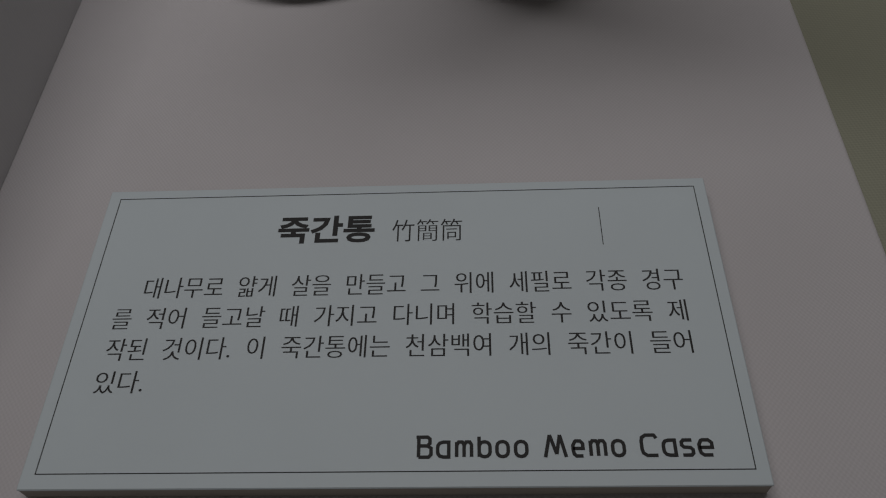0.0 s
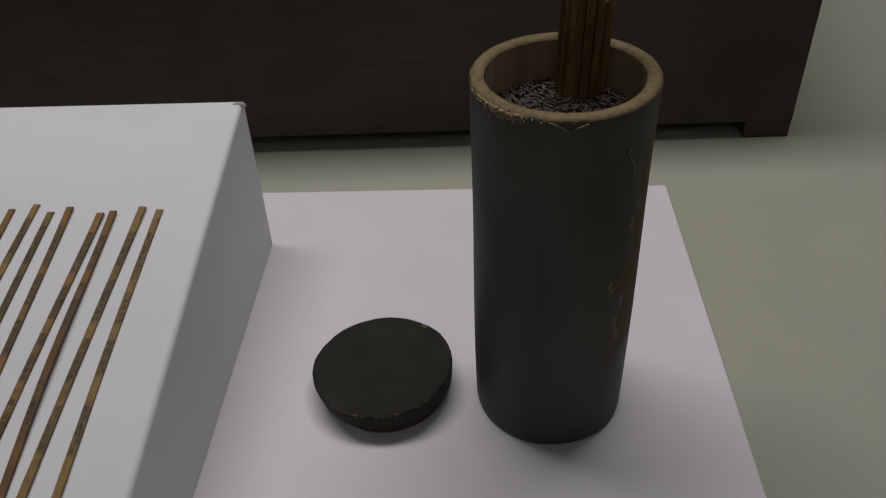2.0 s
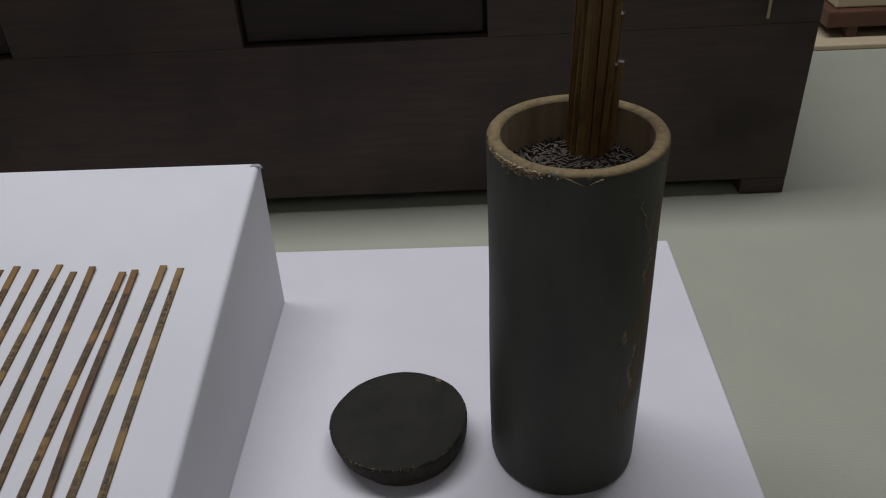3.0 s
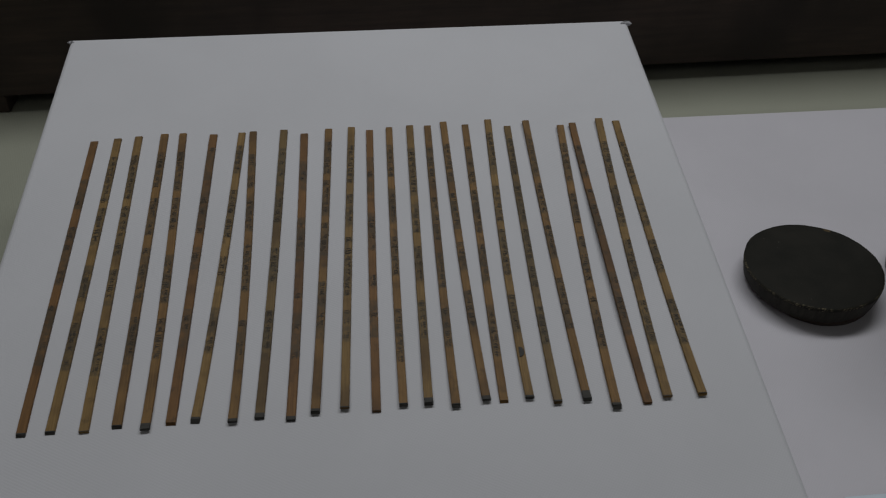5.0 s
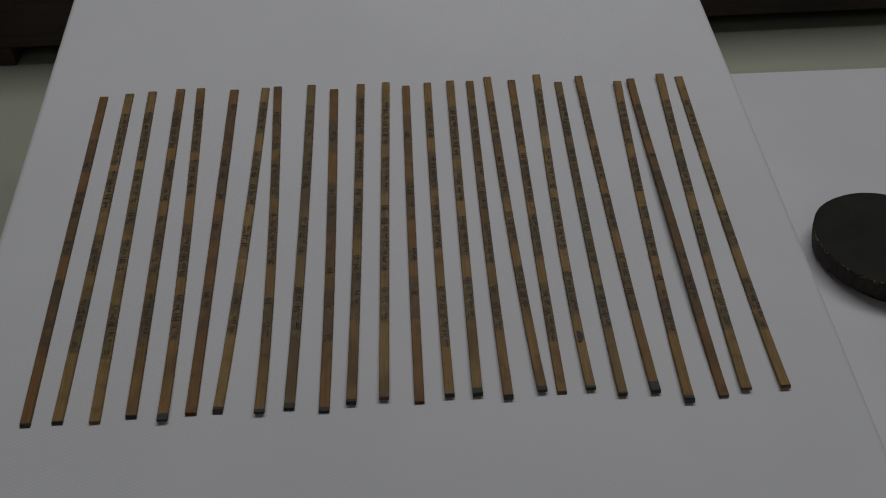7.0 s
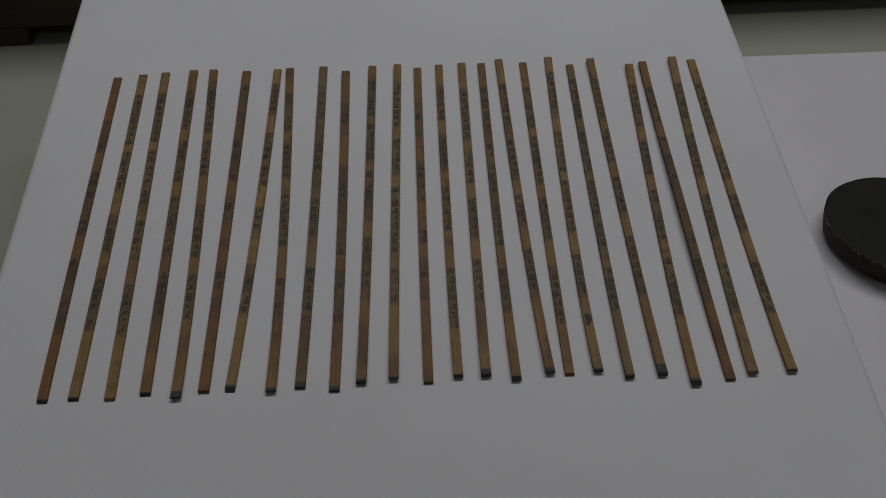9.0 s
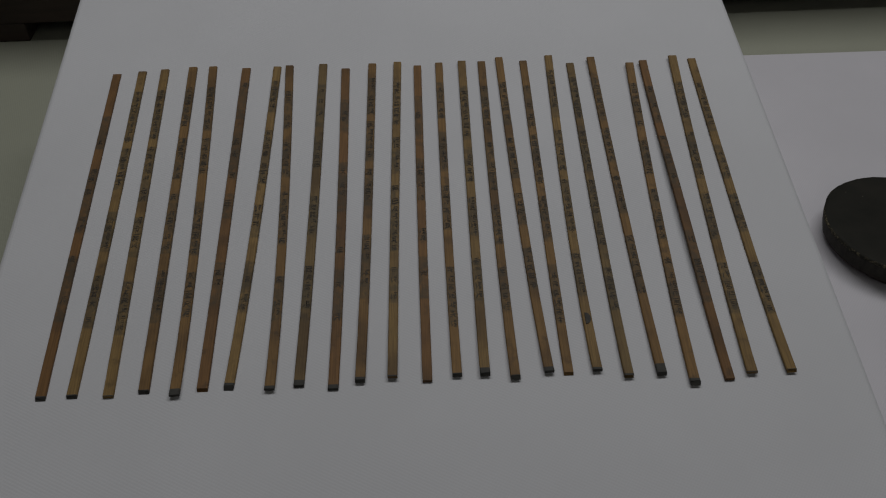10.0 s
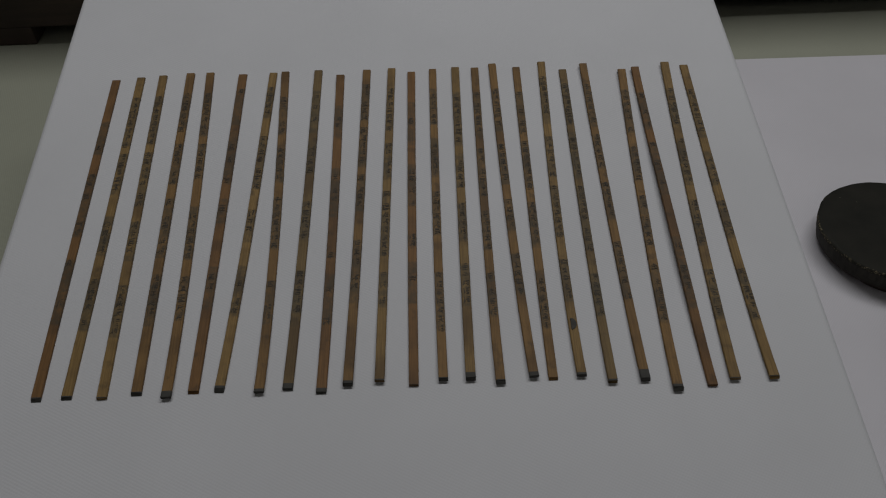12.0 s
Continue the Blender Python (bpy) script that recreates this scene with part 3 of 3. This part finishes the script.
def brush_marks(zones, width, z, r, opening=0, length=0.16, bend=0.0, rise=(0.0, 0.0, 0.0), worn=0.0):
    """A column of worn brush strokes: the first marks can be read on some slips, the rest are short bars."""
    bm = bmesh.new()
    lim = width * 0.45

    def bar(cx, cy, lx, ly, a):
        ca, sa = math.cos(a), math.sin(a)
        ends = ((-1, -0.5), (0.1, -1), (1, -0.6), (1, 0.6), (0.1, 0.9), (-1, 0.5)) if lx > ly else ((-0.6, -1), (0.5, -1), (1, 0.1), (0.6, 1), (-0.6, 1), (-0.9, 0.1))
        bm.faces.new([bm.verts.new((max(-lim, min(lim, cx + ca * u * lx / 2 - sa * v * ly / 2)), cy + sa * u * lx / 2 + ca * v * ly / 2, z)) for u, v in ends])

    def child(y, size, w, t):
        bar(0, y - size * 0.12, w * 0.55, t, 0.05)
        bar(w * 0.14, y - size * 0.25, w * 0.34, t, 0.8)
        bar(0, y - size * 0.62, t * 1.1, size * 0.66, 0.06)
        bar(-w * 0.10, y - size * 0.92, w * 0.22, t, -0.6)
        bar(0, y - size * 0.50, w * 0.95, t * 1.1, 0.10)

    def say(y, size, w, t):
        for q in (-1, 1):
            bar(q * w * 0.33, y - size * 0.5, t * 1.1, size * 0.66, 0.03 * q)
        for k in (0.2, 0.5, 0.82):
            bar(0, y - size * k, w * 0.66, t, 0.04)

    for n, (lo, hi) in enumerate(zones):
        y = hi - 0.0003
        left = opening if n == 0 else 0
        while y - 0.0026 > lo:
            size = r.uniform(0.0029, 0.0039)
            wide = width * r.uniform(0.70, 0.90)
            thin = r.uniform(0.00022, 0.00036)
            if worn and r.random() < worn:
                y -= size
                continue
            if left:
                (child if left == opening else say)(y, size * 0.95, wide, 0.00026)
                left -= 1
            else:
                half = r.random() < 0.5
                for k in range(r.randint(3, 5)):
                    bar((0.22 * wide if half else 0) + r.uniform(-0.06, 0.06) * width, y - size * (k + r.uniform(0.2, 0.8)) / 5, wide * r.uniform(0.3, 0.55 if half else 1.0), thin, r.uniform(-0.05, 0.22))
                for _ in range(r.randint(1, 3)):
                    bar(r.uniform(-0.42, 0.42) * wide, y - size * r.uniform(0.3, 0.65), thin, size * r.uniform(0.3, 0.85), r.uniform(-0.25, 0.25))
                if r.random() < 0.65:
                    for q in (-1, 1):
                        bar(q * wide * 0.24, y - size * r.uniform(0.6, 0.8), wide * r.uniform(0.35, 0.6), thin, -q * r.uniform(0.5, 1.0))
            y -= size + r.uniform(0.0001, 0.0009)
    if not bm.faces:
        bar(0, zones[0][0], 0.001, 0.0003, 0)
    made = bmesh.ops.extrude_face_region(bm, geom=list(bm.faces))
    for v in made["geom"]:
        if isinstance(v, bmesh.types.BMVert):
            v.co.z -= 0.00008
    low, mid, top = rise
    for v in bm.verts:
        q = min(1.0, max(0.0, v.co.y / length))
        v.co.x += bend * math.sin(math.pi * q ** 0.8)
        v.co.z += low * max(0.0, 1 - q / 0.3) ** 2 + mid * math.sin(math.pi * min(1.0, q ** 0.85)) ** 2 + top * max(0.0, 1 - (1 - q) / 0.3) ** 2
    return bm


BURNT = (1.5, 1.3, 0.6, 1.2, 2.6, 0.8, 2.4, 1.4, 2.4, 1.8, 1.9, 0.8, 0.4, 1.2, 2.9, 1.2, 1.9, 0.8, 1.3, 0.6, 4.4, 2.5, 0.3, 0.6, 0.8)
BOW = (-0.1, 0.36, 0.07, 0.22, 0.97, 0.24, 0.98, 1.29, 0.64, 0.69, 0.45, -0.11, -0.18, -0.42, -0.14, -0.62, -1.06, -0.37, -1.49, -0.69, -0.57, -1.02, -0.9, -0.8, -0.89)
CURLED = (4, 7, 10, 11, 13, 14, 15, 16, 18, 19, 20, 21, 23, 24)
TONE = {"R": (0.186, 0.094, 0.031), "B": (0.212, 0.120, 0.039), "Y": (0.250, 0.158, 0.054), "G": (0.180, 0.121, 0.047)}
TONES = "RYYBBRYBGRBYRBYBBBYGBBRYY"
OPENING = {15: 1, 17: 2, 18: 2, 20: 2, 21: 2, 23: 2}
nrm = Vector((0, -RB, 1)).normalized()
for n, (tx, ty, bx, by) in enumerate(zip(TOP_X, TOP_Y, LOW_X, LOW_Y)):
    by, ty = by - (0.6 if n in CURLED else 0.2), ty + 0.7
    a = Vector((bx * MM, by * MM, slope(by * MM)))
    b = Vector((tx * MM, ty * MM, slope(ty * MM)))
    along = (b - a).normalized()
    across = along.cross(nrm).normalized()
    m = Matrix((across, along, nrm)).transposed().to_4x4()
    m.translation = a + nrm * 0.0001
    width, thick, length = rng.uniform(0.0034, 0.0038), rng.uniform(0.0011, 0.0014), (b - a).length
    charred = rng.choice((0.0003, 0.0005, 0.0009, 0.0013))
    bend, rise = BOW[n] * MM, (0.0009 if n in CURLED else 0.0, 0.0018 if n == 22 else 0.0, 0.0010 if 20 <= n <= 23 else 0.0)
    zones = written_zones(length, WRITTEN[n])
    faded = TONES[n] == "R"
    strip = part("bamboo_strip", strip_body(length, width, thick, charred, rng, zones, BURNT[n] * MM, bend, rise), (M_STRIP, M_CUT, M_TIP), at=m)
    strip.color = (*TONE[TONES[n]], 1)
    tagged(strip, {"R": "narrow reddish-brown bamboo slip with blurred ink stains on the riser", "Y": "narrow yellow-brown bamboo slip with faded brush writing on the riser",
                   "G": "narrow greyish bamboo slip with faded brush writing on the riser"}.get(TONES[n], "narrow brown bamboo slip with faded brush writing on the riser"),
           "bamboo slip", "bamboo slips laid out on the riser")
    part("brush_writing", brush_marks(zones, width, thick * 1.03 + 0.00006, rng, OPENING.get(n, 0), length, bend, rise, 0.6 if faded else 0.1), M_BRUSH, strip, "faded black brush writing")["kind"] = "stuff"
    if n == 18:
        bm = bmesh.new()
        bm.faces.new([bm.verts.new((-width * 0.49 + 0.0021 * math.sin(k * math.pi / 9), 0.0215 + 0.0024 * math.cos(k * math.pi / 9), thick * 1.03 + 0.0006)) for k in range(10)])
        for v in bmesh.ops.extrude_face_region(bm, geom=list(bm.faces))["geom"]:
            if isinstance(v, bmesh.types.BMVert):
                v.co.z -= 0.0006
        part("dark_spot", bm, M_CUT, strip, "black spot at the edge")

# ---- the bamboo tube ----
TX, TY, TR, TH = 0.17318, 0.13295, 0.0374, 0.1843
WALLT = 0.0062


def tube_wobble(k, a, r, z):
    p = Vector((math.cos(a), math.sin(a), z * 9))
    dr = 0.00055 * noise.noise(p * 1.6) + 0.00008 * noise.noise(p * 9)
    dz = 0
    if z > TH - 0.004 and r > TR - 0.003:
        chip = max(0, noise.noise(Vector((math.cos(a) * 9.5, math.sin(a) * 9.5, 3.1))) + 0.1)
        front = max(0, math.cos(a - radians(222))) ** 4
        dr -= chip * (0.0001 + 0.0018 * front)
        dz -= chip * (0.0001 + 0.0020 * front)
    return dr, dz


bm = bmesh.new()
profile = [(0, 0.0006), (TR - 0.0022, 0.0), (TR - 0.0008, 0.0004), (TR - 0.0001, 0.0016), (TR, 0.0050)]
for k in range(1, 25):
    z = 0.0065 + (TH - 0.0105) * k / 25
    profile.append((TR + 0.0003 * math.sin(z * 30), z))
profile += [(TR, TH - 0.0030), (TR - 0.0002, TH - 0.0012), (TR - 0.0009, TH - 0.0003), (TR - 0.0022, TH), (TR - 0.0040, TH), (TR - 0.0056, TH - 0.0004), (TR - WALLT, TH - 0.0014)]
lathe(bm, profile, 160, tube_wobble)
tube = tagged(part("bamboo_tube", bm, M_TUBE, at=pose(TX, TY, 0), smooth_faces=True), "dark lacquered bamboo tube with chipped rim standing on the board", "bamboo case")
bm = bmesh.new()
lathe(bm, [(TR - WALLT, TH - 0.0014), (TR - WALLT - 0.0002, TH - 0.006), (TR - WALLT - 0.0004, 0.10), (TR - WALLT - 0.0004, 0.012), (0, 0.012)], 96, lambda k, a, r, z: (0.0002 * noise.noise(Vector((math.cos(a) * 3, math.sin(a) * 3, z * 20))), 0.0004 * noise.noise(Vector((math.cos(a), math.sin(a), z * 9)) * 5) if k == 0 else 0))
part("inner_wall", bm, M_INNER, tube, "raw brown bamboo inside", smooth_faces=True)

rng = random.Random(21)
bm = bmesh.new()


def flake(a, z, along, long, wide, proud):
    """A ragged sliver of bark lying on the skin, turned by `along` from level."""
    ca, sa = math.cos(a), math.sin(a)
    out, side = Vector((ca, sa, 0)), Vector((-sa, ca, 0))
    u = side * math.cos(along) + Vector((0, 0, math.sin(along)))
    v = -side * math.sin(along) + Vector((0, 0, math.cos(along)))
    o = out * (TR + tube_wobble(0, a, 0, z)[0] + 0.0001) + Vector((0, 0, z))
    vs = [bm.verts.new(o + u * p * long * rng.uniform(0.7, 1.2) + v * q * wide * rng.uniform(0.6, 1.3) + out * h * proud) for p, q, h in ((-1, 0, 0), (0.1, -1, 0), (1, 0.2, 0.1), (-0.1, 1, 0.1), (0.1, 0.2, 1))]
    for f in ((0, 1, 4), (1, 2, 4), (2, 3, 4), (3, 0, 4), (0, 3, 2, 1)):
        bm.faces.new([vs[n] for n in f])


# a crumbled patch on the rim, a lifted edge below the rim, a torn edge down one side
for _ in range(210):
    a = rng.gauss(-2.36, 0.17)
    flake(a, TH - 0.0004 - abs(rng.gauss(0, 0.0016)), rng.uniform(-0.6, 0.6), rng.uniform(0.0004, 0.0017), rng.uniform(0.0002, 0.0007), rng.uniform(0.0002, 0.0011))
for k in range(34):
    q = k / 33
    a = -1.80 + 0.36 * q
    z = TH - 0.0014 - 0.0032 * (1 - abs(q - 0.55) / 0.55) + rng.gauss(0, 0.00012)
    flake(a, z, 0.45 * (-1 if q < 0.55 else 1) + rng.gauss(0, 0.25), rng.uniform(0.0004, 0.0008), rng.uniform(0.00010, 0.00026), rng.uniform(0.0002, 0.0005))
z, a = TH - 0.011, -1.08
while z > TH - 0.034:
    flake(a, z, radians(90) + rng.gauss(0, 0.4), rng.uniform(0.0005, 0.0010), rng.uniform(0.00008, 0.0002), rng.uniform(0.0002, 0.0005))
    z -= rng.uniform(0.0005, 0.0011)
    a += rng.gauss(0.009, 0.012)
for _ in range(26):
    flake(rng.uniform(-3.1, 0.1), TH - 0.0008 - abs(rng.gauss(0, 0.0006)), rng.uniform(-0.4, 0.4), rng.uniform(0.0002, 0.0005), rng.uniform(0.0001, 0.0002), 0.0002)
part("bark_flakes", bm, M_FLAKE, tube, "loose tan flakes along the chipped rim")["kind"] = "stuff"

# ---- slips packed in the tube ----
rng = random.Random(11)
BX, BY = 0.0078, 0.0185
verts, faces = [], []
spots = []
tries = 0
while len(spots) < 860 and tries < 60000:
    tries += 1
    a, d = rng.uniform(0, 2 * math.pi), 0.0298 * math.sqrt(rng.random())
    x, y = d * math.cos(a), d * math.sin(a)
    if (x - BX) ** 2 + (y - BY) ** 2 < 0.0100 ** 2 or any((x - u) ** 2 + (y - v) ** 2 < 0.00142 ** 2 for u, v in spots):
        continue
    spots.append((x, y))
for x, y in spots:
    field = 1.9 * math.pi * noise.noise(Vector((x * 75, y * 75, 0.4)))
    a = field + rng.gauss(0, 0.35)
    w, t = rng.uniform(0.0024, 0.0036) / 2, rng.uniform(0.0005, 0.0009) / 2
    top = 0.1675 - 0.07 * math.hypot(x, y) + rng.uniform(-0.0011, 0.0011)
    ca, sa = math.cos(a), math.sin(a)
    base = len(verts)
    tilt = rng.uniform(-0.0006, 0.0006)
    for z in (0.020, top):
        for u, v in ((-1, -1), (1, -1), (1, 1), (-1, 1)):
            verts.append((x + ca * u * w - sa * v * t, y + sa * u * w + ca * v * t, z + (tilt * u if z > 0.1 else 0)))
    for f in ((0, 1, 2, 3), (4, 5, 6, 7), (0, 1, 5, 4), (1, 2, 6, 5), (2, 3, 7, 6), (3, 0, 4, 7)):
        faces.append([base + n for n in f])
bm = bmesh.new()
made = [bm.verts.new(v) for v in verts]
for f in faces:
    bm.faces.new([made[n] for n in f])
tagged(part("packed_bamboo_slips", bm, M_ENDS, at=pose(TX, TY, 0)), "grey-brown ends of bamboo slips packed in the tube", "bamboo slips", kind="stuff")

spots, tries = [], 0
while len(spots) < 60 and tries < 20000:
    tries += 1
    a, d = rng.uniform(0, 2 * math.pi), 0.0085 * math.sqrt(rng.random())
    x, y = d * math.cos(a), d * math.sin(a)
    if any((x - u) ** 2 + (y - v) ** 2 < 0.0016 ** 2 for u, v in spots):
        continue
    spots.append((x, y))


def frayed_end(width, thick, length, r):
    """Pale split fibres that stick out of a broken slip end."""
    bm = bmesh.new()
    for _ in range(16):
        x, z = r.uniform(-0.5, 0.5) * width, r.uniform(0.1, 0.9) * thick
        p = Vector((x, length - 0.0015, z))
        way = Vector((r.gauss(0, 0.55), r.uniform(0.5, 1.1), r.gauss(0, 0.55))).normalized()
        ring = None
        for k in range(4):
            wide = 0.00011 * (1 - k / 3.6)
            now = [bm.verts.new(p + Vector((wide * math.cos(g), 0, wide * math.sin(g)))) for g in (0.3, 2.4, 4.5)]
            if ring:
                for j in range(3):
                    bm.faces.new((ring[j], ring[(j + 1) % 3], now[(j + 1) % 3], now[j]))
            ring = now
            p = p + way * r.uniform(0.0006, 0.0014)
            way = (way + Vector((r.gauss(0, 0.4), r.gauss(0, 0.2), r.gauss(0, 0.4)))).normalized()
    return bm


LEAN = pose(TX + BX, TY + BY, 0.165, 0, 2.0, 0)
for n, (x, y) in enumerate(spots):
    tall = 0.256 + rng.uniform(0, 0.03)
    short = x > 0.0055
    if short:
        tall = (0.2075, 0.2270)[n % 2]
    length = 0.150
    wide, thick = rng.uniform(0.0024, 0.0036), rng.uniform(0.0009, 0.0014)
    m = LEAN @ pose(x, y, tall - length - 0.165, 90, 0, rng.uniform(-26, 26)) @ pose(0, 0, 0, rng.uniform(-0.6, 0.6), 0, rng.uniform(-0.7, 0.7))
    slip = part("raised_bamboo_slip", strip_body(length, wide, thick, 0.0004, rng), (M_SLIP, M_CUT, M_TIP), at=m)
    slip.color = (*TONE[rng.choice("RBBYR")], 1)
    tagged(slip, "broken brown bamboo slip with a frayed end in the tube" if short else "brown bamboo slip standing raised above the others in the tube", "bamboo slip", "bundle of slips raised in the tube")
    if short:
        part("frayed_fibres", frayed_end(wide, thick, length, rng), M_FLAKE, slip, "pale split fibres")["kind"] = "stuff"

# ---- the lid ----
LX, LY, LR, LH = 0.0862, 0.1371, 0.0370, 0.0153
LEVEL = 2.6  # how fast the lid thins towards its far side, for each metre


def lid_wobble(k, a, r, z):
    p = Vector((math.cos(a) * 2.2, math.sin(a) * 2.2, z * 40))
    inset = 0.0024 * (1 - min(1, z / 0.0135)) * (0.5 + 0.5 * math.cos(a + 2.7))
    return (0.0005 * noise.noise(p) + 0.00025 * noise.noise(p * 5) - inset if r > 0.025 else 0), -LEVEL * r * math.sin(a) * z


bm = bmesh.new()
lathe(bm, [(0, 0.0038), (0.0290, 0.0038), (0.0352, 0.0038), (0.0361, 0.0042), (0.0365, 0.0062), (0.0368, 0.0100), (LR - 0.0001, LH - 0.0016), (LR, LH - 0.0007), (LR - 0.0006, LH - 0.0001),
           (LR - 0.0016, LH + 0.0001), (LR - 0.0035, LH + 0.0001), (0.030, LH + 0.0001), (0.015, LH + 0.0001), (0, LH + 0.0001)], 128, lid_wobble)
lid = part("tube_lid", bm, M_LID, at=pose(LX, LY, 0.0006, 0.4, -1.9, 0), smooth_faces=True)
tagged(lid, "round dark lacquered bamboo lid lying beside the tube", "lid")


def plug_wobble(k, a, r, z):
    inset = 0.0066 * (0.5 + 0.5 * math.cos(a - 3.1)) ** 3
    p = Vector((math.cos(a) * 3, math.sin(a) * 3, z * 60))
    return (0.0004 * noise.noise(p) + 0.0002 * noise.noise(p * 5) - inset if r > 0.025 else 0), -LEVEL * r * math.sin(a) * z


bm = bmesh.new()
lathe(bm, [(0, 0.0), (0.0334, 0.0), (0.0344, 0.0006), (0.0348, 0.0018), (0.0349, 0.0038), (0, 0.0038)], 112, plug_wobble)
part("plug", bm, M_PLUG, lid, "raw brown plug under the lid", smooth_faces=True)

# ---- the dark cabinet behind ----
cab = new("low_cabinet")
cab.matrix_basis = pose(-0.0287, 0.3840, FLOOR_Z, 0, 0, 1.0)
tagged(cab, "long low dark-stained wooden cabinet standing on the cloth", "cabinet")
HALF, FOOT, RAIL, LINE, TOPZ, DEEP = 0.4040, 0.0345, 0.0140, 0.1385, 0.235, 0.24
END = -0.4350
for x0, x1 in ((END, -0.3970), (HALF - FOOT, HALF)):
    for y0 in (0.0, DEEP - 0.022):
        block("foot", M_CABINET, cab, (x0, y0, 0, x1, y0 + 0.022, RAIL), 0.0012)
block("bottom_rail", M_CABINET, cab, (END, 0.0, RAIL, HALF, DEEP, LINE), 0.0006)
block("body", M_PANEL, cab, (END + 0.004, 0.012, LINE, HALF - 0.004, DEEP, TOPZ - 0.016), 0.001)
block("top_board", M_CABINET, cab, (END - 0.006, -0.004, TOPZ - 0.016, HALF + 0.006, DEEP + 0.004, TOPZ), 0.002)
for x0, x1 in ((END, -0.369), (-0.168, -0.002), (0.172, HALF)):
    block("stile", M_CABINET, cab, (x0, 0.0, LINE, x1, 0.012, TOPZ - 0.016), 0.0003)
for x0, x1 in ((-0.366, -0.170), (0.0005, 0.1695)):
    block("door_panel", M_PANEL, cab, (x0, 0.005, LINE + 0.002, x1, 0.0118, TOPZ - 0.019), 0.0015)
block("brass_edge", M_BRASS, cab, (HALF - 0.0385, -0.0012, LINE + 0.004, HALF - 0.0362, 0.004, TOPZ - 0.02), 0.0004, "dull brass strip")

# ---- exhibits farther off ----
bm = bmesh.new()
box(bm, 0.46, 0.684, FLOOR_Z, 1.05, 1.10, FLOOR_Z + 0.006, bevel=0.0015)
tagged(part("tan_board", bm, M_BEIGE), "thin tan cloth board lying on the case floor", "display board")
stand = new("low_stand")
stand.matrix_basis = pose(0.72, 0.778, FLOOR_Z + 0.006)
tagged(stand, "low red-brown wooden stand with short feet on the board", "stand")
block("top_slab", M_STAND, stand, (-0.20, -0.075, 0.012, 0.22, 0.14, 0.030), 0.002)
for x in (-0.17, -0.075, 0.075, 0.18):
    for y in (-0.066, 0.12):
        block("foot", M_STAND, stand, (x - 0.006, y - 0.006, 0, x + 0.006, y + 0.006, 0.0125), 0.001)
bm = bmesh.new()
box(bm, -0.19, -0.065, 0, 0.21, 0.13, 0.05, bevel=0.002)
tagged(part("tan_box", bm, M_BEIGE, at=pose(0.72, 0.778, FLOOR_Z + 0.0362)), "plain tan box resting on the low wooden stand", "box")
